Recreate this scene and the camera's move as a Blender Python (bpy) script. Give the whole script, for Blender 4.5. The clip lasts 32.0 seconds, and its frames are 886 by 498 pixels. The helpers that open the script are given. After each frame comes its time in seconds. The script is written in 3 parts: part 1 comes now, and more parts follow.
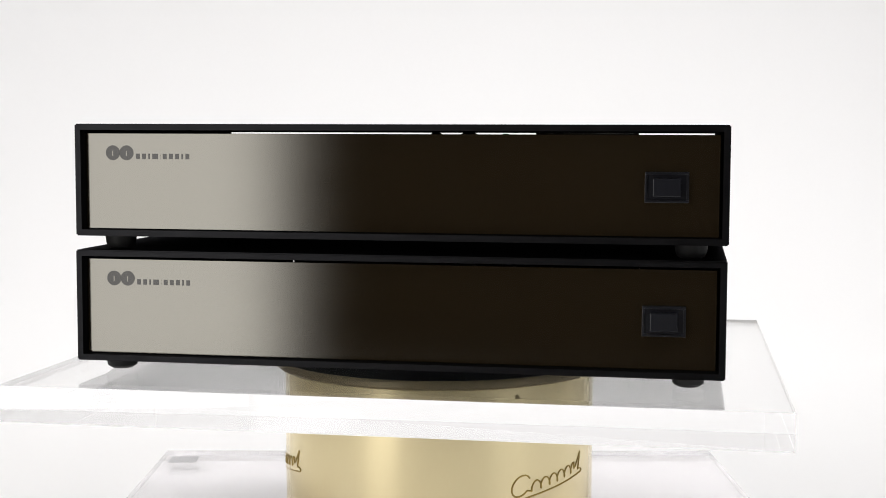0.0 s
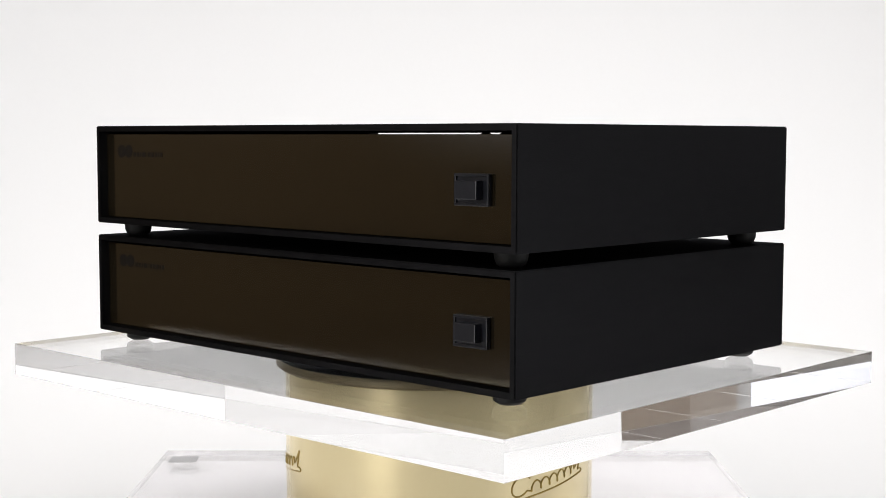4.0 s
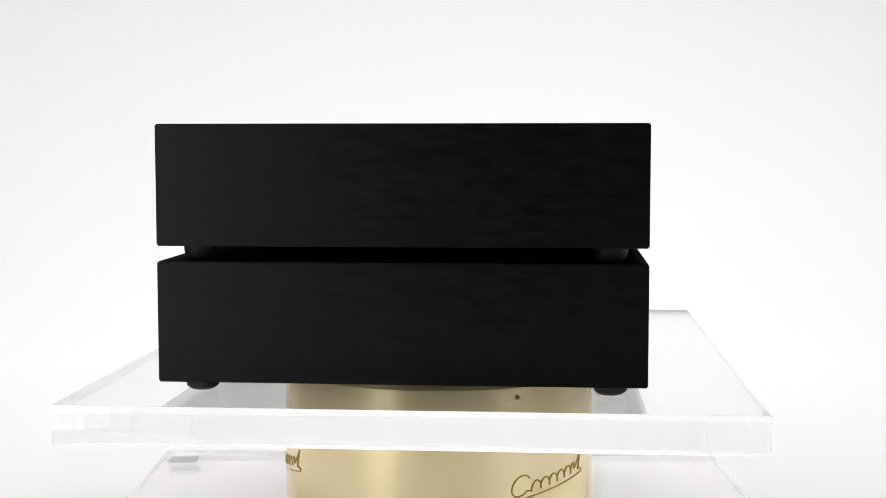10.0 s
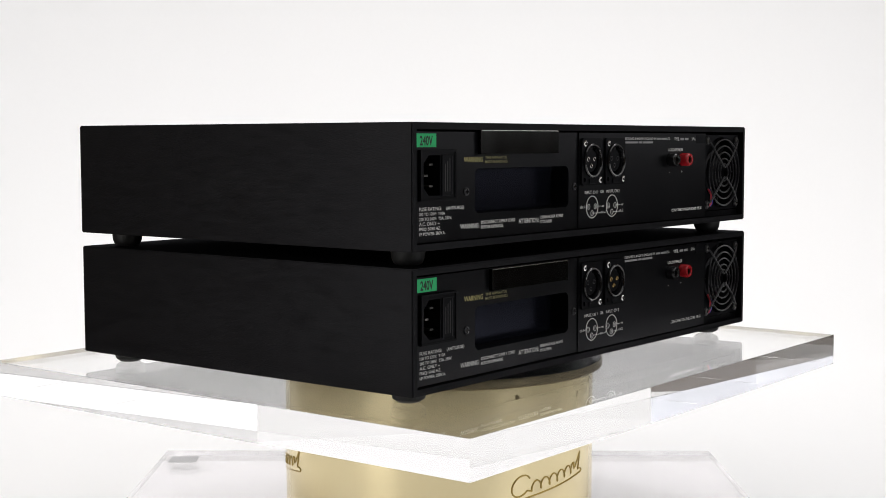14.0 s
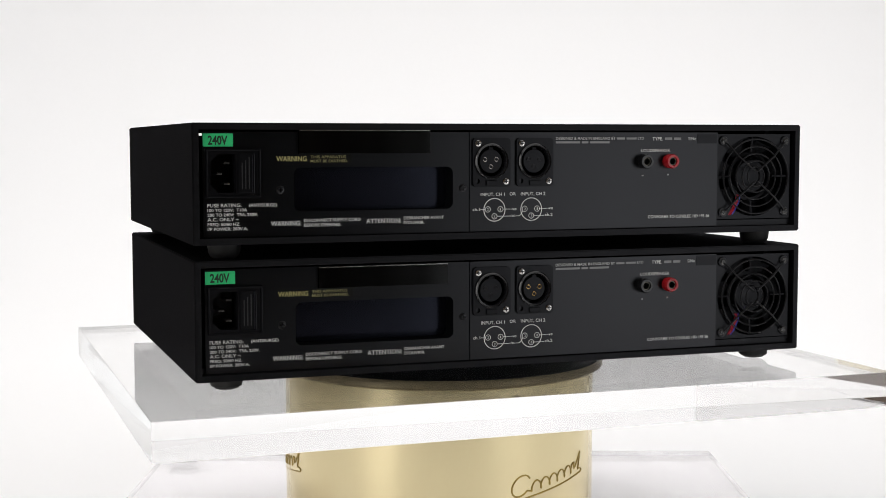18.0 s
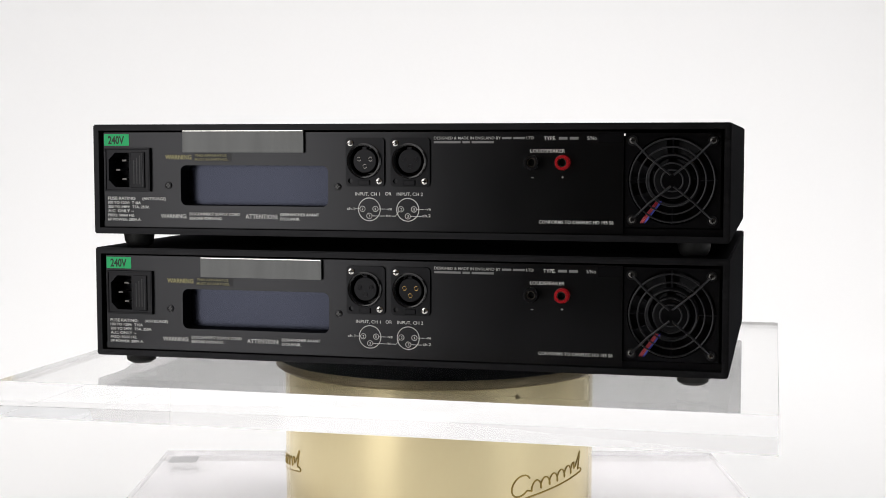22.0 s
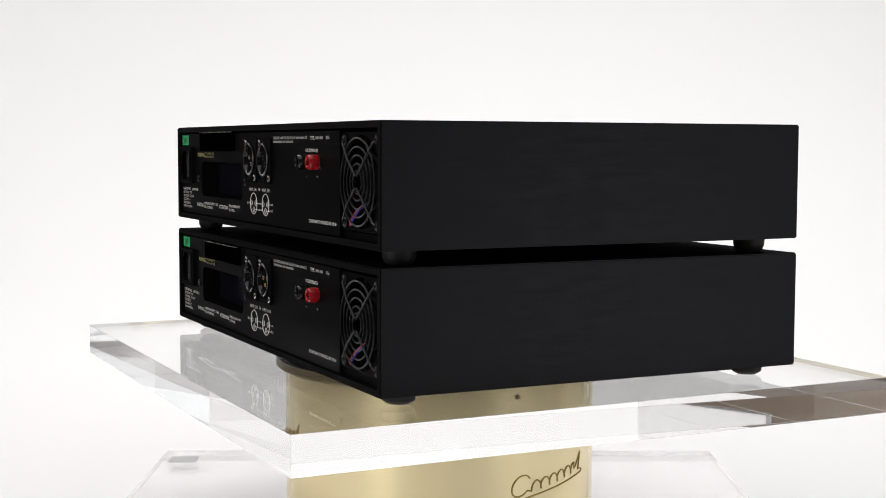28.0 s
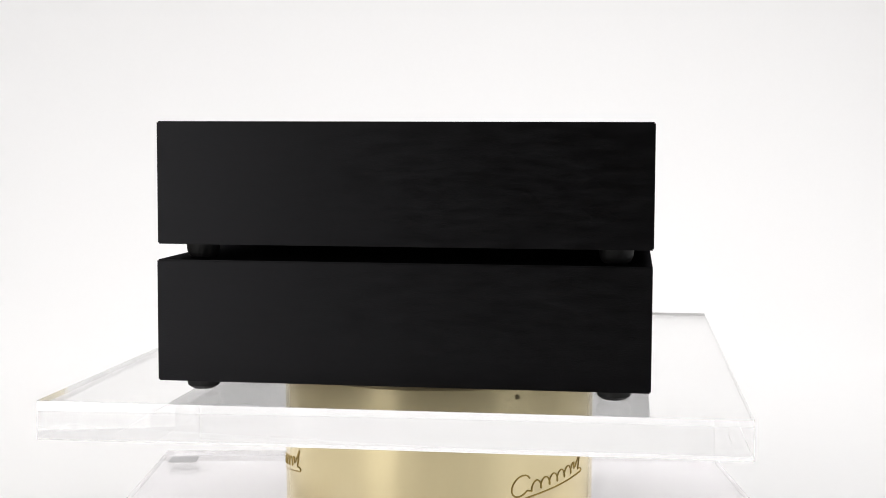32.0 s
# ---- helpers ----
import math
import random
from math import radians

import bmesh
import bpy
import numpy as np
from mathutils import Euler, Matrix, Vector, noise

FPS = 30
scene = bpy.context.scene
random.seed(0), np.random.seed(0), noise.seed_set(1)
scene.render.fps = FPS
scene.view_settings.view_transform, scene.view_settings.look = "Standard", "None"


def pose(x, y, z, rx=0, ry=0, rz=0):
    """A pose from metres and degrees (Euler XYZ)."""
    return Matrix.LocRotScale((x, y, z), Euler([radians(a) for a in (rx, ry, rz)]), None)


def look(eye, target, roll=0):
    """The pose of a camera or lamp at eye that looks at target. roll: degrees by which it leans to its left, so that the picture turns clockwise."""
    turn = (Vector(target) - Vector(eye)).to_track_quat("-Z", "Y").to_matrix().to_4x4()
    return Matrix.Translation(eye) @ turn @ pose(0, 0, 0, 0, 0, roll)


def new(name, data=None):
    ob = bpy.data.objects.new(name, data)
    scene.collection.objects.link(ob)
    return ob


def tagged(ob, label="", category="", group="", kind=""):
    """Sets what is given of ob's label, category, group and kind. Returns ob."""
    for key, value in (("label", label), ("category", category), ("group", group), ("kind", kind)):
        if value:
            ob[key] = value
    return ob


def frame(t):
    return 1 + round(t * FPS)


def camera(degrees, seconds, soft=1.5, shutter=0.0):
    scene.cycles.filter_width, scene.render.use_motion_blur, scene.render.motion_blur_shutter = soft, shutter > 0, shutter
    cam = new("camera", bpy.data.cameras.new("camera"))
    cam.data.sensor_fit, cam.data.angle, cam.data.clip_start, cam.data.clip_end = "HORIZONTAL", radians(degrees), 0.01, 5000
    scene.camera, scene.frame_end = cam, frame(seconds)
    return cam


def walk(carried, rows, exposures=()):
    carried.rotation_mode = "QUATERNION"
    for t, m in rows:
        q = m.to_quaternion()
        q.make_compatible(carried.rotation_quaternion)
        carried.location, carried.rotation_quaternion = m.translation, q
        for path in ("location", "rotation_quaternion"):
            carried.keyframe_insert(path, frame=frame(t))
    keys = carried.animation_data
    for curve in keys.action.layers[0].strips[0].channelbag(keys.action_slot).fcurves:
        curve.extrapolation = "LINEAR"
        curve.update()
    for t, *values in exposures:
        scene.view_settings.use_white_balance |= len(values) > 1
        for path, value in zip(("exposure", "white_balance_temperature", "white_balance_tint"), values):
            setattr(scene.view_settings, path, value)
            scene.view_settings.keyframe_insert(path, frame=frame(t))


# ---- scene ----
from mathutils.geometry import tessellate_polygon

cam = camera(35.49, 32.0, soft=0.9)
EYE = Vector((0.0, -1.0491, 0.1583))
VIEW = look(EYE, EYE + Vector((0.00256, 0.99701, -0.07728)), 0.102)
walk(cam, [(0.0, VIEW), (32.0, VIEW)])

# ---- light: a white sweep under an overhead softbox, two upright softboxes beside the camera, a dim studio ----
world = bpy.data.worlds.new("studio_air")
scene.world = world
world.use_nodes = True
world.node_tree.nodes["Background"].inputs["Color"].default_value = (0.9, 0.95, 1.0, 1)
world.node_tree.nodes["Background"].inputs["Strength"].default_value = 0.006
scene.view_settings.exposure = 0.0
# light goes round many times inside the clear plates
scene.cycles.max_bounces, scene.cycles.glossy_bounces, scene.cycles.transmission_bounces = 24, 16, 16


def area_lamp(name, eye, target, wide, high, watts, colour):
    lamp = bpy.data.lights.new(name, "AREA")
    lamp.shape, lamp.size, lamp.size_y = "RECTANGLE", wide, high
    lamp.energy, lamp.color = watts, colour
    ob = new(name, lamp)
    ob.matrix_world = look(eye, target)
    return ob


OVERHEAD, BACKLAMP = 40.5, 26.5
area_lamp("overhead_softbox", (0.05, 0.0, 1.9), (0.05, 0.0, 0), 3.3, 3.3, OVERHEAD, (1.0, 0.984, 0.978))
area_lamp("backdrop_softbox", (0.5, 0.55, 1.75), (0.5, 1.6, 0.35), 3.4, 0.5, BACKLAMP, (0.985, 0.975, 0.985))


def side_softbox(inner, outer, layers, strength, colour):
    """A softbox beside the camera between two upright edges; each layer gives the share of the light over a stretch of its width and height."""
    a, b = Vector(inner), Vector(outer)
    along = (b - a).normalized()
    ahead = Vector((along.y, -along.x)) * (1 if along.x < 0 else -1)
    for k, (u0, u1, low, high, share) in enumerate(layers):
        mid = a.lerp(b, (u0 + u1) / 2) + ahead * 0.004 * k
        wide, z = (u1 - u0) * (b - a).length, (low + high) / 2
        area_lamp("softbox_bulb" if k else "softbox", (*mid, z), (*(mid + ahead), z), wide, high - low, strength * share * wide * (high - low), colour)


side_softbox((-0.466, -0.797), (-0.94, -0.597), ((-0.10, 1.00, -0.14, 0.62, 0.14), (-0.06, 0.70, -0.14, 0.60, 0.34), (-0.01, 0.50, -0.14, 0.55, 0.52), (0.55, 1.12, 0.17, 0.62, 0.35)), 8.4, (1.0, 0.985, 0.965))
side_softbox((0.60, -0.80), (1.02, -0.38), ((-0.03, 1.05, -0.13, 0.32, 0.45), (0.0, 0.80, -0.13, 0.32, 0.75)), 3.3, (0.96, 0.98, 1.0))


# ---- materials ----
def node(nt, kind, **values):
    n = nt.nodes.new(kind)
    for key, value in values.items():
        n.inputs[key.replace("_", " ")].default_value = value
    return n


def material(name, base, rough, metal=0.0, vary=0.12, scale=60.0, stretch=(1, 1, 1), bump=0.0, fine=900.0, spec=0.5, sheen=0.0, tone=(1.0, 1.06), edge=1.0, lacquer=0.0, turned=0.0):
    """A painted or metal surface: the colour and gloss vary at two scales, with a fine relief."""
    m = bpy.data.materials.new(name)
    m.use_nodes = True
    nt = m.node_tree
    p = nt.nodes["Principled BSDF"]
    p.inputs["Metallic"].default_value = metal
    p.inputs["Specular IOR Level"].default_value = spec
    co = nt.nodes.new("ShaderNodeTexCoord")
    mp = node(nt, "ShaderNodeMapping", Scale=stretch)
    big = node(nt, "ShaderNodeTexNoise", Scale=scale, Detail=4.0)
    small = node(nt, "ShaderNodeTexNoise", Scale=fine, Detail=3.0)
    nt.links.new(co.outputs["Object"], mp.inputs["Vector"])
    nt.links.new(mp.outputs["Vector"], big.inputs["Vector"])
    nt.links.new(mp.outputs["Vector"], small.inputs["Vector"])
    ramp = nt.nodes.new("ShaderNodeMix")
    ramp.data_type = "RGBA"
    ramp.inputs["A"].default_value = (*[c * (1 - vary) for c in base], 1)
    ramp.inputs["B"].default_value = (*[min(1, c * (1 + vary)) for c in base], 1)
    both = node(nt, "ShaderNodeMath")
    both.operation = "ADD"
    half = node(nt, "ShaderNodeMath")
    half.operation = "MULTIPLY"
    half.inputs[1].default_value = 0.5
    nt.links.new(big.outputs["Fac"], both.inputs[0])
    nt.links.new(small.outputs["Fac"], both.inputs[1])
    nt.links.new(both.outputs[0], half.inputs[0])
    nt.links.new(half.outputs[0], ramp.inputs["Factor"])
    nt.links.new(ramp.outputs["Result"], p.inputs["Base Color"])
    r = nt.nodes.new("ShaderNodeMapRange")
    r.inputs["To Min"].default_value, r.inputs["To Max"].default_value = rough * (1 - vary * 0.7), min(1, rough * (1 + vary * 0.7))
    nt.links.new(big.outputs["Fac"], r.inputs["Value"])
    nt.links.new(r.outputs["Result"], p.inputs["Roughness"])
    b = node(nt, "ShaderNodeBump", Strength=bump, Distance=0.0004)
    nt.links.new(small.outputs["Fac"], b.inputs["Height"])
    nt.links.new(b.outputs["Normal"], p.inputs["Normal"])
    p.inputs["Specular Tint"].default_value = (edge, edge, edge, 1)
    if turned:
        # fine grooves round the axis spread the gloss upright
        ring = node(nt, "ShaderNodeTangent")
        ring.direction_type, ring.axis = "RADIAL", "Z"
        nt.links.new(ring.outputs[0], p.inputs["Tangent"])
        p.inputs["Anisotropic"].default_value, p.inputs["Anisotropic Rotation"].default_value = turned, 0.25
    if sheen:
        # a matt textured coat: an even weak gloss over a dark body, with no flash at flat angles
        flat, gloss, add = (nt.nodes.new("ShaderNode" + k) for k in ("BsdfDiffuse", "BsdfAnisotropic", "AddShader"))
        gloss.distribution = "BECKMANN"
        gloss.inputs["Color"].default_value = (sheen, sheen * tone[0], sheen * tone[1], 1)
        nt.links.new(ramp.outputs["Result"], flat.inputs["Color"])
        nt.links.new(r.outputs["Result"], gloss.inputs["Roughness"])
        nt.links.new(flat.outputs[0], add.inputs[0])
        nt.links.new(gloss.outputs[0], add.inputs[1])
        for n in (flat, gloss):
            nt.links.new(b.outputs["Normal"], n.inputs["Normal"])
        nt.links.new(add.outputs[0], nt.nodes["Material Output"].inputs["Surface"])
        if lacquer:
            # a clear hard skin over the colour, glossier at flat angles
            skin, flatter, over = nt.nodes.new("ShaderNodeBsdfAnisotropic"), node(nt, "ShaderNodeFresnel", IOR=lacquer), nt.nodes.new("ShaderNodeMixShader")
            skin.distribution = "BECKMANN"
            skin.inputs["Roughness"].default_value = rough
            nt.links.new(flatter.outputs[0], over.inputs[0])
            nt.links.new(add.outputs[0], over.inputs[1])
            nt.links.new(skin.outputs[0], over.inputs[2])
            nt.links.new(over.outputs[0], nt.nodes["Material Output"].inputs["Surface"])
    return m


def clear_material(name, tint, rough=0.0, ior=1.49):
    m = bpy.data.materials.new(name)
    m.use_nodes = True
    nt = m.node_tree
    p = nt.nodes["Principled BSDF"]
    p.inputs["Base Color"].default_value = (*tint, 1)
    p.inputs["Transmission Weight"].default_value = 1.0
    p.inputs["IOR"].default_value = ior
    p.inputs["Roughness"].default_value = rough
    return m


def worn_glint_edge(name):
    """Black paint rubbed through to grey metal in short runs; the grey also paints in the bevel's highlight."""
    m = bpy.data.materials.new(name)
    m.use_nodes = True
    nt = m.node_tree
    p = nt.nodes["Principled BSDF"]
    co = nt.nodes.new("ShaderNodeTexCoord")
    n = node(nt, "ShaderNodeTexNoise", Scale=160.0, Detail=5.0)
    mr = nt.nodes.new("ShaderNodeMapRange")
    mr.inputs["From Min"].default_value, mr.inputs["From Max"].default_value = 0.38, 0.54
    mix = nt.nodes.new("ShaderNodeMix")
    mix.data_type = "RGBA"
    mix.inputs["A"].default_value, mix.inputs["B"].default_value = (0.012, 0.012, 0.013, 1), (0.42, 0.42, 0.43, 1)
    nt.links.new(co.outputs["Object"], n.inputs["Vector"])
    nt.links.new(n.outputs["Fac"], mr.inputs["Value"])
    nt.links.new(mr.outputs["Result"], mix.inputs["Factor"])
    nt.links.new(mr.outputs["Result"], p.inputs["Metallic"])
    nt.links.new(mix.outputs["Result"], p.inputs["Base Color"])
    p.inputs["Roughness"].default_value = 0.4
    p.inputs["Specular IOR Level"].default_value = 0.25
    return m


WORN_GLINT = worn_glint_edge("rubbed_case_edge_highlight")
CASE = material("black_textured_case", (0.0048, 0.0048, 0.0052), 0.46, vary=0.45, scale=300, stretch=(0.18, 0.18, 1), bump=0.32, fine=1900, sheen=0.0155, tone=(1.0, 1.08))
BRONZE = material("satin_bronze_anodised", (0.013, 0.0095, 0.005), 0.175, vary=0.10, scale=60, stretch=(0.03, 1, 1), bump=0.0, fine=1100, sheen=0.152, tone=(0.965, 0.86), lacquer=1.22)
PRINT = material("dark_grey_print", (0.012, 0.0118, 0.0115), 0.22, vary=0.1, sheen=0.05, tone=(0.98, 0.95))
RUBBER = material("black_rubber", (0.012, 0.012, 0.012), 0.6, vary=0.2, bump=0.2)
SWITCH = material("black_switch_plastic", (0.012, 0.013, 0.018), 0.3, vary=0.15)
REAR = material("black_satin_rear_paint", (0.0034, 0.0037, 0.0042), 0.31, vary=0.15, scale=30, bump=0.012, fine=900, sheen=0.029)
PLASTIC = material("black_plastic", (0.0045, 0.0046, 0.0054), 0.34, vary=0.15, bump=0.05, sheen=0.016)
GLOSSY = material("black_gloss_plastic", (0.008, 0.008, 0.009), 0.15, vary=0.1)
WINDOW = material("blue_black_cover", (0.006, 0.0065, 0.010), 0.25, vary=0.2, scale=25, bump=0.03, sheen=0.028, tone=(1.08, 1.5))
LABEL = material("black_label_film", (0.056, 0.057, 0.057), 0.15, metal=1.0, vary=0.40, scale=70, stretch=(1, 1, 0.08), fine=260, edge=0.25)
WHITE = material("off_white_print", (0.78, 0.78, 0.76), 0.5, vary=0.04)
YELLOW = material("dull_yellow_print", (0.48, 0.425, 0.175), 0.5, vary=0.1)
DARKTEXT = material("faded_dark_print", (0.52, 0.52, 0.51), 0.5, vary=0.1)
OLIVE = material("olive_label_film", (0.006, 0.0058, 0.0042), 0.35, vary=0.1, sheen=0.023)
DIMYELLOW = material("dim_yellow_print", (0.3, 0.27, 0.12), 0.5, vary=0.1)
GREEN = material("green_sticker", (0.04, 0.56, 0.20), 0.5, vary=0.06, spec=0.2)
INK = material("black_ink", (0.01, 0.03, 0.015), 0.5, vary=0.1)
STEEL = material("bright_steel", (0.72, 0.71, 0.69), 0.22, metal=1.0, vary=0.08)
DARKSTEEL = material("blackened_steel", (0.022, 0.022, 0.024), 0.3, metal=0.6, vary=0.15)
DULLSTEEL = material("dull_grey_metal", (0.12, 0.118, 0.113), 0.3, metal=1.0, vary=0.1)
TARNISH = material("tarnished_socket_metal", (0.11, 0.10, 0.085), 0.3, metal=1.0, vary=0.15)
NICKEL = material("nickel_contact", (0.34, 0.335, 0.32), 0.25, metal=1.0, vary=0.1)
BRASS = material("brass_contact", (0.48, 0.34, 0.14), 0.25, metal=1.0, vary=0.1)
RED = material("red_binding_post", (0.35, 0.010, 0.015), 0.22, vary=0.08)
REDWIRE = material("red_wire", (0.4, 0.015, 0.03), 0.35, vary=0.08)
BLUEWIRE = material("blue_wire", (0.04, 0.05, 0.42), 0.35, vary=0.08)
GOLD = material("satin_gold_drum", (1.0, 0.84, 0.50), 0.24, metal=0.62, turned=0.4, spec=0.8, vary=0.04, scale=9, stretch=(1, 1, 0.3), bump=0.02, fine=400)
EMBLEM = material("polished_brass_emblem", (0.50, 0.36, 0.10), 0.25, metal=0.6, vary=0.2, scale=120)
SMOKE = material("dark_platter_top", (0.02, 0.022, 0.028), 0.2, vary=0.3, scale=12, fine=90)
RIM = material("bronze_platter_rim", (0.34, 0.28, 0.17), 0.35, metal=0.4, vary=0.2, scale=30)
PAPER = material("white_sweep_paper", (0.86, 0.86, 0.86), 0.7, vary=0.015, scale=1.5, bump=0.03, fine=150, spec=0.2)
WOOD = material("grey_brown_table_wood", (0.17, 0.145, 0.13), 0.5, vary=0.3, scale=6, stretch=(0.3, 3, 3), bump=0.1, fine=60)
WALL = material("brown_studio_wall", (0.078, 0.055, 0.033), 0.8, vary=0.35, scale=1.2, bump=0.2, fine=30)
# lighter, so the unseen south wall and west strip reflect brown in the bronze
UMBER = material("lighter_brown_studio_wall", (0.15, 0.10, 0.05), 0.8, vary=0.3, scale=1.5, bump=0.2, fine=30)
DARKSTRIP = material("dark_reflected_strip", (0.03, 0.021, 0.014), 0.6, vary=0.3, scale=3, stretch=(3, 0.3, 3), bump=0.1, fine=40)
CLAY = material("brown_plaster", (0.40, 0.31, 0.23), 0.8, vary=0.3, scale=2.0, bump=0.2, fine=30)
FLOORING = material("slate_studio_floor", (0.055, 0.06, 0.085), 0.6, vary=0.25, scale=3, bump=0.1, fine=60)
CEILING = material("grey_studio_ceiling", (0.08, 0.075, 0.07), 0.9, vary=0.1, scale=3)
FAINT = material("faint_grey_print", (0.24, 0.24, 0.24), 0.5, vary=0.1)
DIMGREY = material("dim_moulded_print", (0.024, 0.024, 0.025), 0.5, vary=0.1)
GREYTAG = material("grey_sticker", (0.45, 0.45, 0.46), 0.5, vary=0.08)


def frosted(name, colour, low, high):
    """A glowing pane like frosted glass, a little cloudy; added for what the clear plate reflects."""
    m = bpy.data.materials.new(name)
    m.use_nodes = True
    nt = m.node_tree
    p = nt.nodes["Principled BSDF"]
    p.inputs["Base Color"].default_value = (0.8, 0.8, 0.8, 1)
    p.inputs["Emission Color"].default_value = (*colour, 1)
    co = nt.nodes.new("ShaderNodeTexCoord")
    n = node(nt, "ShaderNodeTexNoise", Scale=5.0, Detail=5.0)
    mr = nt.nodes.new("ShaderNodeMapRange")
    mr.inputs["From Min"].default_value, mr.inputs["From Max"].default_value = 0.3, 0.7
    mr.inputs["To Min"].default_value, mr.inputs["To Max"].default_value = low, high
    nt.links.new(co.outputs["Object"], n.inputs["Vector"])
    nt.links.new(n.outputs["Fac"], mr.inputs["Value"])
    nt.links.new(mr.outputs["Result"], p.inputs["Emission Strength"])
    return m


BRIGHTPANE = frosted("glowing_pane", (0.95, 0.95, 0.96), 0.70, 0.86)
BLUEPANE = frosted("bluish_glowing_pane", (0.86, 0.89, 1.0), 0.52, 0.95)
ACRYLIC = clear_material("clear_acrylic", (1.0, 1.0, 1.0))
# the grey tint stands in for the shadow of drum and amplifiers on the base
SHADEDACRYLIC = clear_material("shade_tinted_clear_acrylic", (0.89, 0.875, 0.885))


# ---- building helpers ----
def part(name, bm, mat, parent=None, label="", smooth=False):
    """Links a bmesh as one mesh object, under a thing or a part."""
    me = bpy.data.meshes.new(name)
    bmesh.ops.recalc_face_normals(bm, faces=bm.faces)
    for f in bm.faces:
        f.smooth = smooth
    if smooth:
        for e in bm.edges:
            e.smooth = len(e.link_faces) == 2 and e.calc_face_angle() < 0.7
    bm.to_mesh(me)
    bm.free()
    me.materials.append(mat)
    ob = new(name, me)
    ob.parent = parent
    if label:
        ob["label"] = label
    return ob


def add_box(bm, x0, x1, y0, y1, z0, z1, bevel=0.0):
    made = bmesh.ops.create_cube(bm, size=1.0)["verts"]
    for v in made:
        v.co = Vector(((x0 + x1) / 2 + v.co.x * (x1 - x0), (y0 + y1) / 2 + v.co.y * (y1 - y0), (z0 + z1) / 2 + v.co.z * (z1 - z0)))
    if bevel:
        edges = list({e for v in made for e in v.link_edges})
        bmesh.ops.bevel(bm, geom=edges, offset=bevel, segments=2, affect="EDGES", profile=0.6)


def box(x0, x1, y0, y1, z0, z1, bevel=0.0):
    bm = bmesh.new()
    add_box(bm, min(x0, x1), max(x0, x1), min(y0, y1), max(y0, y1), min(z0, z1), max(z0, z1), bevel)
    return bm


def add_lathe(bm, profile, centre, axis="y", steps=32):
    """Turns a profile of (radius, height) about an axis through the centre; closes it where the radius is zero."""
    rings = []
    for r, h in profile:
        ring = []
        for i in range(1 if r == 0 else steps):
            a = 2 * math.pi * i / steps
            u, w = r * math.cos(a), r * math.sin(a)
            co = (u, h, w) if axis == "y" else (u, w, h)
            ring.append(bm.verts.new(Vector(centre) + Vector(co)))
        rings.append(ring)
    for a, b in zip(rings, rings[1:]):
        for i in range(steps):
            j = (i + 1) % steps
            quad = [a[i % len(a)], a[j % len(a)], b[j % len(b)], b[i % len(b)]]
            quad = list(dict.fromkeys(quad))
            if len(quad) > 2:
                bm.faces.new(quad)


def rounded(x0, x1, z0, z1, r, steps=5):
    """A rectangle in x and z with round corners, as a loop."""
    loop = []
    for cx, cz, start in ((x1 - r, z1 - r, 0), (x0 + r, z1 - r, 90), (x0 + r, z0 + r, 180), (x1 - r, z0 + r, 270)):
        for k in range(steps + 1):
            a = math.radians(start + 90 * k / steps)
            loop.append((cx + r * math.cos(a), cz + r * math.sin(a)))
    return loop


def add_plate(bm, rect, holes, front, back, corner=0.0):
    """A flat plate across y with openings: rect is x0, x1, z0, z1; each hole is a loop of (x, z)."""
    x0, x1, z0, z1 = rect
    outline = rounded(x0, x1, z0, z1, corner) if corner else [(x0, z0), (x1, z0), (x1, z1), (x0, z1)]
    loops = [outline] + holes
    flat = [q for loop in loops for q in loop]
    tris = tessellate_polygon([[Vector((x, z, 0)) for x, z in loop] for loop in loops])
    near, far = ([bm.verts.new((x, y, z)) for x, z in flat] for y in (front, back))
    for side in (near, far):
        for tri in tris:
            bm.faces.new([side[k] for k in tri])
    at = 0
    for loop in loops:
        n = len(loop)
        for k in range(n):
            a, b = at + k, at + (k + 1) % n
            bm.faces.new((near[a], near[b], far[b], far[a]))
        at += n


def ring_of(cx, cz, r, steps=32):
    return [(cx + r * math.cos(2 * math.pi * k / steps), cz + r * math.sin(2 * math.pi * k / steps)) for k in range(steps)]


def lathe(profile, centre, axis="y", steps=32):
    bm = bmesh.new()
    add_lathe(bm, profile, centre, axis, steps)
    return bm


def add_tube(bm, points, radius, closed=False, steps=8):
    """A round wire along a line of points."""
    points = [Vector(q) for q in points]
    rings, n = [], len(points)
    for i, q in enumerate(points):
        before = points[(i - 1) % n] if closed or i else q
        after = points[(i + 1) % n] if closed or i < n - 1 else q
        way = (after - before).normalized()
        side = way.cross(Vector((0, 1, 0)) if abs(way.y) < 0.9 else Vector((1, 0, 0))).normalized()
        up = way.cross(side)
        rings.append([bm.verts.new(q + radius * (math.cos(a) * side + math.sin(a) * up)) for a in (2 * math.pi * k / steps for k in range(steps))])
    for a, b in zip(rings, rings[1:] + rings[:1] if closed else rings[1:]):
        for k in range(steps):
            bm.faces.new((a[k], a[(k + 1) % steps], b[(k + 1) % steps], b[k]))
    if not closed:
        bm.faces.new(rings[0])
        bm.faces.new(rings[-1])


def tube(points, radius, closed=False, steps=8):
    bm = bmesh.new()
    add_tube(bm, points, radius, closed, steps)
    return bm


def circle(cx, cy, cz, r, steps=40):
    return [(cx + r * math.cos(2 * math.pi * i / steps), cy, cz + r * math.sin(2 * math.pi * i / steps)) for i in range(steps)]


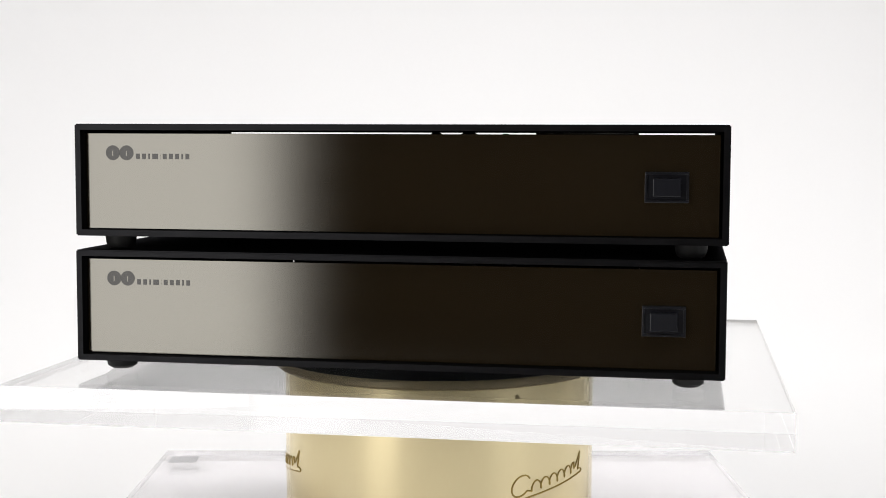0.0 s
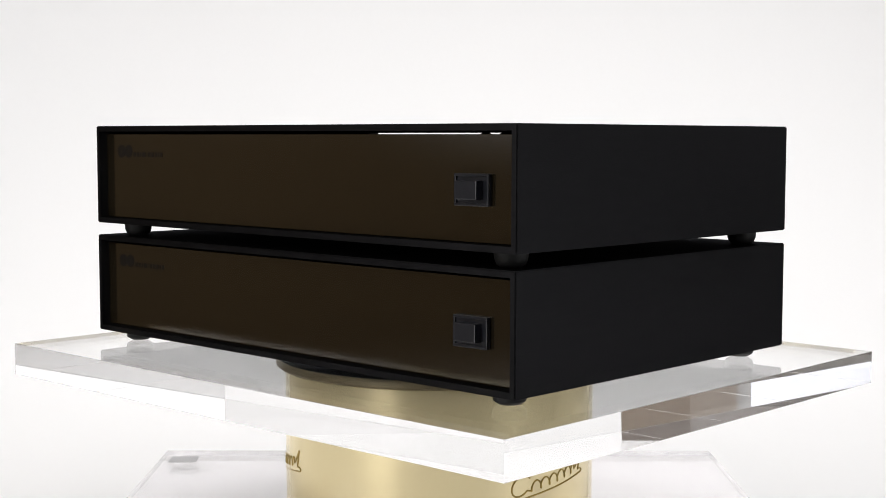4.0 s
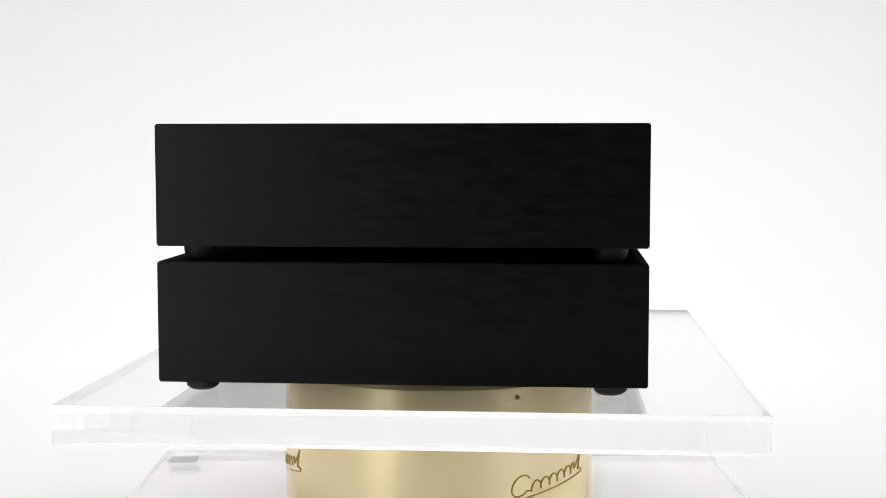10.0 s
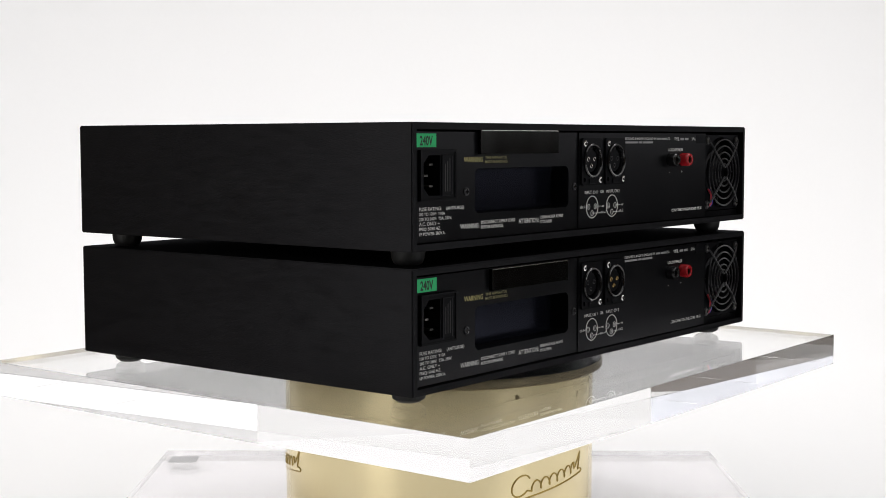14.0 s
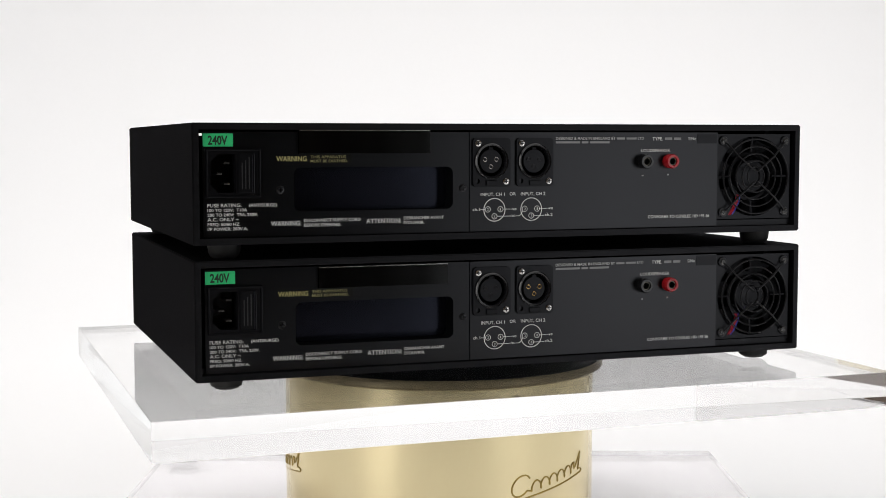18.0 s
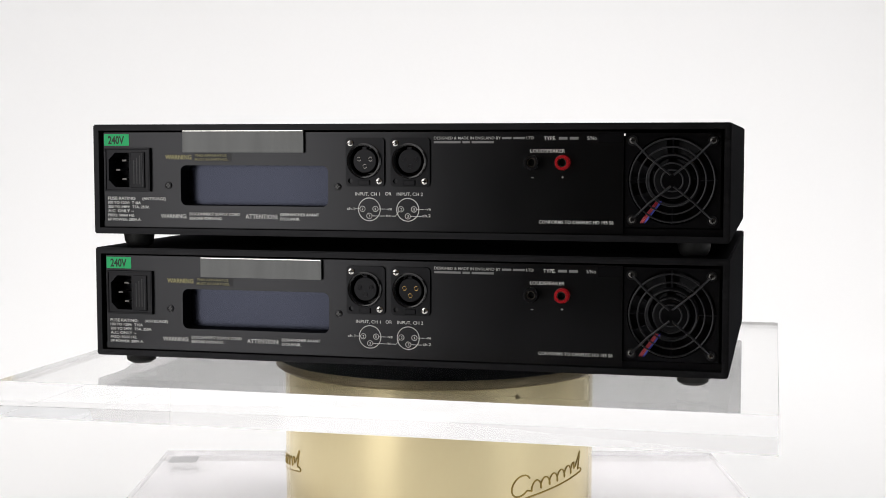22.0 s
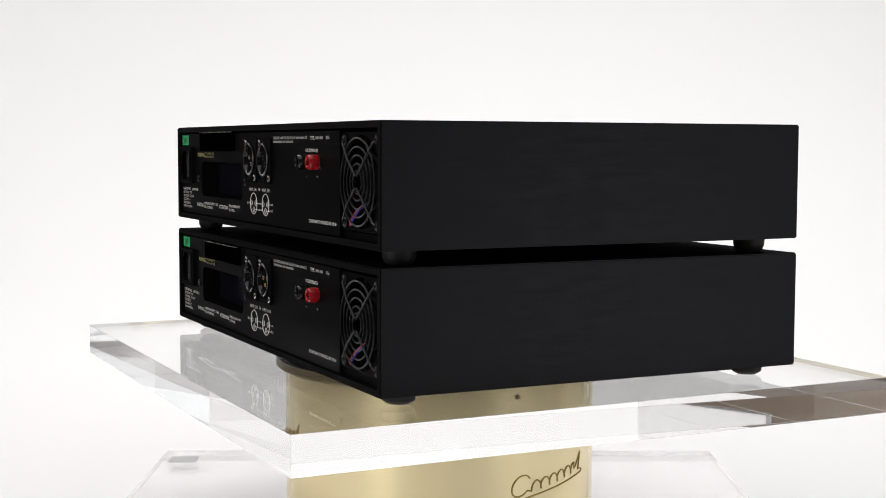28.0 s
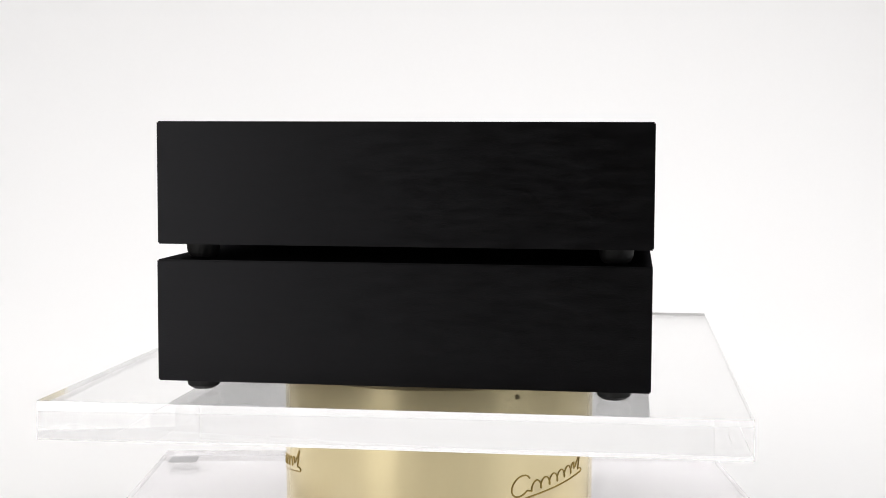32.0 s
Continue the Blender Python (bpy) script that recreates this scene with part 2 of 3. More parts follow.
def text_mesh(words, bold=0.007):
    curve = bpy.data.curves.new("writing", "FONT")
    curve.body, curve.extrude, curve.resolution_u, curve.offset = words, 0.0, 3, bold
    ob = new("writing", curve)
    me = bpy.data.meshes.new_from_object(ob.evaluated_get(bpy.context.evaluated_depsgraph_get()))
    bpy.data.objects.remove(ob)
    return me


CAP = max(v.co.y for v in text_mesh("H").vertices)


def lettering(words, x0, x1, z, cap, y, mat, parent, bold=0.007, label="", name="lettering"):
    """Printed words on an upright face, from x0 to x1, on the line z, with capitals of the height cap."""
    me = text_mesh(words, bold)
    lo, hi = min(v.co.x for v in me.vertices), max(v.co.x for v in me.vertices)
    for v in me.vertices:
        f = (v.co.x - lo) / (hi - lo)
        v.co = Vector((x0 + f * (x1 - x0), y, z + v.co.y * cap / CAP))
    me.materials.append(mat)
    me.name = name
    ob = new(name, me)
    ob.parent = parent
    if label:
        ob["label"] = label
    return ob


def bars(x0, x1, z, cap, y, mat, parent, counts):
    """Plain bars in place of words: counts gives the relative length of each."""
    bm = bmesh.new()
    total = sum(counts) + 0.8 * (len(counts) - 1)
    at = 0.0
    for c in counts:
        a, b = x0 + (x1 - x0) * at / total, x0 + (x1 - x0) * (at + c) / total
        add_box(bm, min(a, b), max(a, b), y - 0.00005, y + 0.00005, z, z + cap)
        at += c + 0.8
    return part("print_bars", bm, mat, parent)


# ---- the studio ----
def sweep():
    """A seamless white sheet: a table top that curves up into the backdrop."""
    line = [(-0.86, -0.157), (-0.5, -0.157), (0.1, -0.157), (0.5, -0.157), (0.8, -0.157), (0.9, -0.157)]
    line += [(0.9 + 0.65 * math.sin(a), 0.493 - 0.65 * math.cos(a)) for a in (math.pi / 2 * i / 24 for i in range(1, 25))]
    line += [(1.55, 1.0), (1.55, 1.6)]
    bm = bmesh.new()
    rows = []
    for y, z in line:
        left = -0.72 - 0.48 * min(1.0, max(0.0, (y - 0.85) / 0.25))
        right = 1.3 - 0.3 * min(1.0, max(0.0, (y - 0.6) / 0.4))
        rows.append([bm.verts.new((x, y, z)) for x in (left, left / 2, 0, right / 2, right)])
    for a, b in zip(rows, rows[1:]):
        for k in range(4):
            bm.faces.new((a[k], a[k + 1], b[k + 1], b[k]))
    ob = part("backdrop", bm, PAPER, smooth=True)
    thick = ob.modifiers.new("thickness", "SOLIDIFY")
    thick.thickness, thick.offset = 0.004, 1.0
    return tagged(ob, "seamless white paper sweep curving up behind the table", "backdrop", kind="structure")


def studio():
    sweep()
    t = box(-1.0, 1.35, -0.88, 0.9, -0.21, -0.163, 0.004)
    table = new("studio_table")
    table.location = (0, 0, -0.95)
    tagged(table, "long grey-brown wooden studio table under the white paper", "table")
    ob = part("tabletop", t, WOOD, table)
    ob.location = (0, 0, 0.95)
    for x in (-0.9, 1.25):
        for y in (-0.8, 0.8):
            leg = part("leg", box(x - 0.03, x + 0.03, y - 0.03, y + 0.03, 0.0, 0.74, 0.003), DARKSTEEL, table)
    tagged(part("floor", box(-1.9, 1.9, -3.4, 3.4, -1.0, -0.95), FLOORING), "dark slate-blue studio floor", "floor", kind="structure")
    tagged(part("ceiling", box(-1.9, 1.9, -3.4, 3.4, 2.2, 2.25), CEILING), "grey studio ceiling", "ceiling", kind="structure")
    for name, b in (("wall_north", (-2.0, 2.0, 3.4, 3.5)), ("wall_south", (-2.0, 2.0, -3.5, -3.4))):
        tagged(part(name, box(*b, -1.0, 2.25), WALL if b[2] > 0 else UMBER), "dim brown studio wall", "wall", kind="structure")
    # unseen wall strips, added to set how dark the low side reflections are
    tagged(part("trim", box(-1.9, -1.88, -3.4, 3.4, -0.95, 0.22, 0.003), UMBER), "unseen brown strip on the studio wall, added for the bronze reflections", "wall panel", kind="structure")
    tagged(part("trim", box(1.88, 1.9, -3.4, 3.4, -0.95, 0.20, 0.003), DARKSTRIP), "unseen dark strip on the studio wall, added to keep reflections dark", "wall panel", kind="structure")
    # an unseen white board, added beside the paper so the plate's edges show white
    board = tagged(part("added_white_board", box(-1.235, -1.21, 0.79, 1.75, 0.24, 1.1, 0.003), PAPER), "unseen white board on two thin posts, added to whiten the plate's edges", "board")
    for y in (0.95, 1.59):
        part("post", box(-1.250, -1.236, y - 0.007, y + 0.007, -0.943, 0.9, 0.001), DARKSTEEL, board)
        part("foot", box(-1.43, -1.06, y - 0.02, y + 0.02, -0.95, -0.942, 0.002), DARKSTEEL, board)
    # unseen glowing panes added in the side walls, placed to brighten the plate's edges
    for name, glazed, side, mat, pane, (y0, y1, z0, z1) in (("wall_east", "glow_panel_1", 1, WALL, BRIGHTPANE, (-0.35, 2.95, 0.205, 0.66)), ("wall_west", "glow_panel_2", -1, CLAY, BLUEPANE, (-1.60, -0.28, 0.20, 0.56))):
        bm = bmesh.new()
        for b in ((-3.4, y0, -1.0, 2.25), (y1, 3.4, -1.0, 2.25), (y0, y1, -1.0, z0), (y0, y1, z1, 2.25)):
            add_box(bm, *sorted((1.9 * side, 2.0 * side)), *b)
        tagged(part(name, bm, mat), "brown studio wall with a long opening for an added glowing panel", "wall", kind="structure")
        bm = bmesh.new()
        for b in ((y0, y0 + 0.04, z0, z1), (y1 - 0.04, y1, z0, z1), (y0 + 0.04, y1 - 0.04, z0, z0 + 0.04), (y0 + 0.04, y1 - 0.04, z1 - 0.04, z1)):
            add_box(bm, *sorted((1.93 * side, 1.97 * side)), *b, 0.002)
        window = tagged(part(glazed, bm, PAPER), "white frame of an unseen glowing panel, added for the plate's reflections", "window", kind="structure")
        part("pane", box(1.945 * side, 1.950 * side, y0 + 0.041, y1 - 0.041, z0 + 0.041, z1 - 0.041), pane, window, "bright glowing pane, unseen and added")


studio()


# ---- the display stand ----
def acrylic_plate(name, label, x0, x1, y0, y1, thick, mat, group=""):
    ob = part(name, box(x0, x1, y0, y1, -thick, 0, 0.00015), mat)
    ob.visible_shadow = False
    return tagged(ob, label, "plate", group)


LOWER_TOP, UPPER_TOP, UPPER_UNDER, DISC_UNDER = -0.1310, 0.0015, -0.0225, -0.0300
base_plate = acrylic_plate("base_plate", "thick clear acrylic base plate on the white sweep", -0.2545, 0.2535, -0.215, 0.2325, 0.0255, SHADEDACRYLIC)
base_plate.location = (0, 0, LOWER_TOP)
turning_plate = acrylic_plate("turntable_plate", "thick clear acrylic plate with polished edges, turning", -0.2519, 0.2482, -0.2133, 0.2120, 0.0238, ACRYLIC)

R_DRUM = 0.1167


def emblem_line():
    """One flowing stroke, as (degrees round the drum, height): a large open loop, low waves, a tall stroke, and an underline that runs back."""
    pts = []
    for i in range(15):
        a = math.radians(40 + 290 * i / 14)
        pts.append((29.3 + 3.6 * math.cos(a) + 1.2 * math.sin(a), -0.0806 + 0.0074 * math.sin(a)))
    for i in range(91):
        f = i / 90
        a = f * 2 * math.pi * 5.5
        pts.append((33.8 + 22.4 * f - 0.9 * math.sin(a), -0.0842 + 0.0066 * f + 0.0034 * (1 - math.cos(a)) - 0.0012))
    for i in range(8):
        f = i / 7
        pts.append((56.5 + 4.5 * f, -0.0768 + 0.0110 * f ** 1.2))
    for i in range(8):
        f = i / 7
        pts.append((61.0 - 1.6 * f, -0.0658 - 0.0125 * f))
    for i in range(10):
        a = math.radians(90 - 180 * i / 9)
        pts.append((60.4 + 1.8 * math.cos(a), -0.0797 + 0.0016 * math.sin(a)))
    for i in range(14):
        f = i / 13
        pts.append((60.0 - 35.0 * f, -0.0813 - 0.0100 * f))
    return pts


def drum():
    thing = new("drum")
    thing.location = (0, 0, LOWER_TOP)
    tagged(thing, "satin gold cylindrical turntable drum on a clear base", "drum")
    top = DISC_UNDER - LOWER_TOP
    part("shell", lathe([(0, 0), (R_DRUM - 0.001, 0), (R_DRUM, 0.001), (R_DRUM, top - 0.0012), (R_DRUM - 0.0012, top), (0, top)], (0, 0, 0), "z", 128), GOLD, thing, smooth=True)
    for turn in (0.0, -121.5):
        pts = []
        for deg, z in emblem_line():
            a = math.radians(deg + turn)
            pts.append(((R_DRUM + 0.0001) * math.sin(a), -(R_DRUM + 0.0001) * math.cos(a), z - LOWER_TOP))
        part("emblem", tube(pts, 0.00062, steps=6), EMBLEM, thing, "flowing brass stroke with an underline")
    a = math.radians(27.6)
    stud = lathe([(0, 0.0003), (0.0006, 0.0003), (0.0007, 0.0011), (0.0015, 0.0012), (0.0017, 0.0007), (0.0017, -0.001)], (0, 0, 0), "y", 20)
    ob = part("screw", stud, RIM, thing, "small dark bronze round screw", smooth=True)
    ob.matrix_basis = Matrix.Rotation(a, 4, "Z") @ Matrix.Translation((0, -R_DRUM, -0.0375 - LOWER_TOP)) @ Matrix.Rotation(math.pi, 4, "Z")
    return thing


drum()

# the turning disc between the drum and the plate
platter = new("platter_disc")
tagged(platter, "thin dark turning disc with a bronze rim", "disc")
H_DISC = UPPER_UNDER - DISC_UNDER
part("top_face", lathe([(0, H_DISC - 0.002), (0.1215, H_DISC - 0.002), (0.1225, H_DISC - 0.0012), (0.1222, H_DISC - 0.0004), (0, H_DISC - 0.0003)], (0, 0, 0), "z", 128), SMOKE, platter, smooth=True)
part("rim", lathe([(0.1, 0.0), (0.122, 0.0), (0.124, 0.0015), (0.124, H_DISC - 0.0018), (0.1232, H_DISC - 0.0008), (0.1228, H_DISC - 0.0008), (0.1228, H_DISC - 0.0022), (0.1, H_DISC - 0.0022), (0.1, 0.0)], (0, 0, 0), "z", 128), RIM, platter, smooth=True)

tag_bm = box(-0.0125, 0.0125, -0.011, 0.011, 0, 0.0003)
tag = tagged(part("sticker", tag_bm, GREYTAG), "small grey sticker on the clear base plate", "sticker")
tag.location = (-0.2325, 0.194, LOWER_TOP + 0.0002)


# ---- the two amplifiers ----
W, D, H, FOOT, T = 0.432, 0.302, 0.0752, 0.0096, 0.0042
SHIFT = 0.0047
YF, YR = -0.1442, 0.1484


def rx(x):
    return x + SHIFT


def rz(z):
    return z + FOOT


def screw(parent, x, y, z, r, mat, name="screw", facing=1):
    """A round head with a cross slot, on a face that looks along +y or -y."""
    bm = lathe([(0, 0.0009 * facing), (0.55 * r, 0.0010 * facing), (0.95 * r, 0.0006 * facing), (r, 0.0)], (x, y, z), "y", 16)
    ob = part(name, bm, mat, parent, smooth=True)
    slot = bmesh.new()
    for a, b in ((r * 0.6, r * 0.16), (r * 0.16, r * 0.6)):
        add_box(slot, x - a, x + a, y + 0.00085 * facing, y + 0.0012 * facing, z - b, z + b)
    part("cross_slot", slot, GLOSSY, ob)
    return ob


def hollow_case(thing):
    bm = bmesh.new()
    y0, y1 = -D / 2, D / 2
    outer = [(-W / 2, FOOT), (W / 2, FOOT), (W / 2, FOOT + H), (-W / 2, FOOT + H)]
    inner = [(-W / 2 + T, FOOT + T), (W / 2 - T, FOOT + T), (W / 2 - T, FOOT + H - T), (-W / 2 + T, FOOT + H - T)]
    rings = [[bm.verts.new((x, y, z)) for x, z in loop] for loop, y in ((outer, y0), (outer, y1), (inner, y1), (inner, y0))]
    for a, b in zip(rings, rings[1:] + rings[:1]):
        for i in range(4):
            bm.faces.new((a[i], a[(i + 1) % 4], b[(i + 1) % 4], b[i]))
    bm.normal_update()
    edges = [e for e in bm.edges if all(abs(abs(v.co.x) - W / 2) < 1e-6 or abs(v.co.z - FOOT) < 1e-6 or abs(v.co.z - FOOT - H) < 1e-6 for v in e.verts)]
    bmesh.ops.bevel(bm, geom=edges, offset=0.0008, segments=2, affect="EDGES")
    ob = part("sleeve", bm, CASE, thing, "black finely textured metal sleeve")
    ob.data.materials.append(WORN_GLINT)
    # upper side bevels: wear plus a painted highlight from the overhead softbox
    for f in ob.data.polygons:
        if abs(f.normal.x) > 0.15 and f.normal.z > 0.15:
            f.material_index = 1
    return ob


def feet(thing, low):
    for x in (-0.193, 0.193):
        for y in (-0.129, 0.129):
            part("foot", lathe([(0, low), (0.0068, low), (0.0088, low + 0.0012), (0.0101, 0.0042), (0.0107, FOOT + 0.0002), (0, FOOT + 0.0002)], (x, y, 0), "z", 28), RUBBER, thing, "round black rubber foot", smooth=True)


def front(thing):
    top, bottom = FOOT + H - T - 0.0021, FOOT + T + 0.0005
    panel = part("front_panel", box(-W / 2 + T + 0.0004, W / 2 - T - 0.0018, YF, YF + 0.003, bottom, top, 0.0002), BRONZE, thing, "satin bronze anodised metal front panel")
    for cx in (-0.1963, -0.1866):
        bm = lathe([(0, -0.00012), (0.0050, -0.00012), (0.0050, 0.0002)], (rx(cx), YF, rz(0.0558)), "y", 36)
        part("emblem", bm, PRINT, panel, "dark grey printed disc")
        bm = bmesh.new()
        add_box(bm, rx(cx) - 0.0003, rx(cx) + 0.0003, YF - 0.00022, YF - 0.0001, rz(0.0536), rz(0.0572))
        part("mark", bm, BRONZE, panel)
    bars(rx(-0.1799), rx(-0.1424), rz(0.0517), 0.0036, YF - 0.00012, PRINT, panel, (1.2, 1.2, 0.5, 1.8, 0.01, 1.2, 1.2, 1.2, 0.5, 1.2))
    # rocker switch
    x0, x1, z0, z1 = rx(0.1588), rx(0.1863), rz(0.0264), rz(0.0457)
    bm = box(x0, x1, YF - 0.0022, YF, z0, z1, 0.0008)
    bezel = part("switch_bezel", bm, SWITCH, thing, "black plastic switch surround")
    lip = bmesh.new()
    for a, b, c, d in ((x0, x1, z1 - 0.0016, z1), (x0, x1, z0, z0 + 0.0016), (x0, x0 + 0.0016, z0 + 0.0016, z1 - 0.0016), (x1 - 0.0016, x1, z0 + 0.0016, z1 - 0.0016)):
        add_box(lip, a, b, YF - 0.0034, YF - 0.0021, c, d, 0.0003)
    part("switch_lip", lip, SWITCH, bezel)
    part("switch_button", box(x0 + 0.0052, x1 - 0.0052, YF - 0.0082, YF - 0.0020, z0 + 0.0040, z1 - 0.0040, 0.0006), SWITCH, bezel, "square black push button standing proud")


def inlet_opening():
    a0, a1, b0, b1 = rx(0.1846), rx(0.2000), rz(0.0322), rz(0.0559)
    return [(a0, b0), (a1 - 0.0048, b0), (a1, b0 + 0.0048), (a1, b1 - 0.0048), (a1 - 0.0048, b1), (a0, b1)]


def mains_inlet(thing, y):
    x0, x1, z0, z1 = rx(0.2029), rx(0.1690), rz(0.0293), rz(0.0592)
    hole = inlet_opening()
    bm = bmesh.new()
    add_plate(bm, (x1, x0, z0, z1), [hole], y + 0.0020, y + 0.0001)
    inlet = part("mains_inlet", bm, PLASTIC, thing, "black mains inlet with a fuse drawer")
    lip = bmesh.new()
    for a, b, c, d in ((x1, x0, z1 - 0.0012, z1), (x1, x0, z0, z0 + 0.0012), (x1, x1 + 0.0012, z0 + 0.0012, z1 - 0.0012), (x0 - 0.0012, x0, z0 + 0.0012, z1 - 0.0012)):
        add_box(lip, a, b, y + 0.0018, y + 0.0027, c, d, 0.0003)
    part("lip", lip, PLASTIC, inlet)
    well = bmesh.new()
    near = [well.verts.new((u, y + 0.0019, w)) for u, w in hole]
    deep = [well.verts.new((u, y - 0.017, w)) for u, w in hole]
    for k in range(6):
        well.faces.new((near[k], near[(k + 1) % 6], deep[(k + 1) % 6], deep[k]))
    well.faces.new(deep)
    part("socket", well, PLASTIC, inlet, "deep six-sided black socket")
    for px, pz in ((0.1896, 0.0505), (0.1942, 0.0440), (0.1896, 0.0377)):
        part("contact_pin", box(rx(px) - 0.0017, rx(px) + 0.0017, y - 0.016, y - 0.0006, rz(pz) - 0.0006, rz(pz) + 0.0006, 0.0002), DULLSTEEL, inlet, "bright metal pin")
    drawer = part("fuse_drawer", box(rx(0.1728), rx(0.1832), y + 0.0018, y + 0.0030, rz(0.0318), rz(0.0563), 0.0005), PLASTIC, inlet)
    for k in range(3):
        part("print_bars", box(rx(0.1760 + 0.0022 * k), rx(0.1766 + 0.0022 * k), y + 0.0030, y + 0.0031, rz(0.0345), rz(0.0540 - 0.0016 * k)), DIMGREY, drawer)
    part("drawer_line", box(rx(0.1742), rx(0.1745), y + 0.0030, y + 0.0033, rz(0.0326), rz(0.0555)), SWITCH, drawer)


def xlr_socket(thing, y, xc, zc, pins):
    bm = bmesh.new()
    add_plate(bm, (xc - 0.0136, xc + 0.0128, zc - 0.0168, zc + 0.0153), [ring_of(xc, zc, 0.0100), ring_of(xc + 0.0096, zc - 0.0131, 0.0016, 12)], y + 0.0017, y + 0.0001, 0.0026)
    sock = part("input_socket", bm, PLASTIC, thing, "black round three-pin input socket on a flange")
    rim = lathe([(0.0117, 0.0016), (0.0117, 0.0030), (0.0111, 0.0036), (0.0103, 0.0034), (0.0099, 0.0028), (0.0099, -0.0120), (0.0050, -0.0120)], (xc, y, zc), "y", 48)
    part("rim", rim, GLOSSY, sock, smooth=True)
    part("insert", lathe([(0.0080, -0.0119), (0.0080, 0.0004), (0.0076, 0.0008), (0, 0.0008)], (xc, y, zc), "y", 40), PLASTIC, sock, smooth=True)
    part("key_slot", box(xc - 0.0016, xc + 0.0016, y - 0.004, y + 0.0012, zc + 0.0078, zc + 0.0092, 0.0003), PLASTIC, sock)
    for dx, dz in ((0.0040, 0.0012), (-0.0040, 0.0012), (0.0, -0.0036)):
        bm = lathe([(0.0016, 0.0007), (0.0016, 0.0011), (0.0013, 0.0013), (0.0010, 0.0011), (0.0010, 0.0009)], (xc + dx, y, zc + dz), "y", 20)
        ring = part("contact", bm, pins, sock, smooth=True)
        part("bore", lathe([(0.0011, 0.0008), (0.0010, 0.0010), (0, 0.0010)], (xc + dx, y, zc + dz), "y", 16), PLASTIC, ring)
    part("latch", box(xc - 0.0040, xc + 0.0040, y + 0.0016, y + 0.0026, zc - 0.0160, zc - 0.0124, 0.0006), PLASTIC, sock)
    screw(sock, xc + 0.0094, y + 0.0018, zc + 0.0117, 0.0022, STEEL)
    screw(sock, xc - 0.0102, y + 0.0018, zc - 0.0132, 0.0022, STEEL)


def binding_post(thing, y, xc, zc, mat, label):
    bm = lathe([(0, 0.0), (0.0048, 0.0), (0.0050, 0.0010), (0.0049, 0.0060), (0.0044, 0.0071), (0.0031, 0.0071), (0.0028, 0.0066), (0.0028, 0.0014), (0, 0.0014)], (xc, y, zc), "y", 32)
    post = part("binding_post", bm, mat, thing, label, smooth=True)
    part("socket_sleeve", lathe([(0.0028, 0.0016), (0.0028, 0.0060), (0.0023, 0.0060), (0.0023, 0.0018)], (xc, y, zc), "y", 24), TARNISH, post, smooth=True)
    part("bore", lathe([(0.0023, 0.0016), (0.0023, 0.0020), (0, 0.0020)], (xc, y, zc), "y", 20), PLASTIC, post)


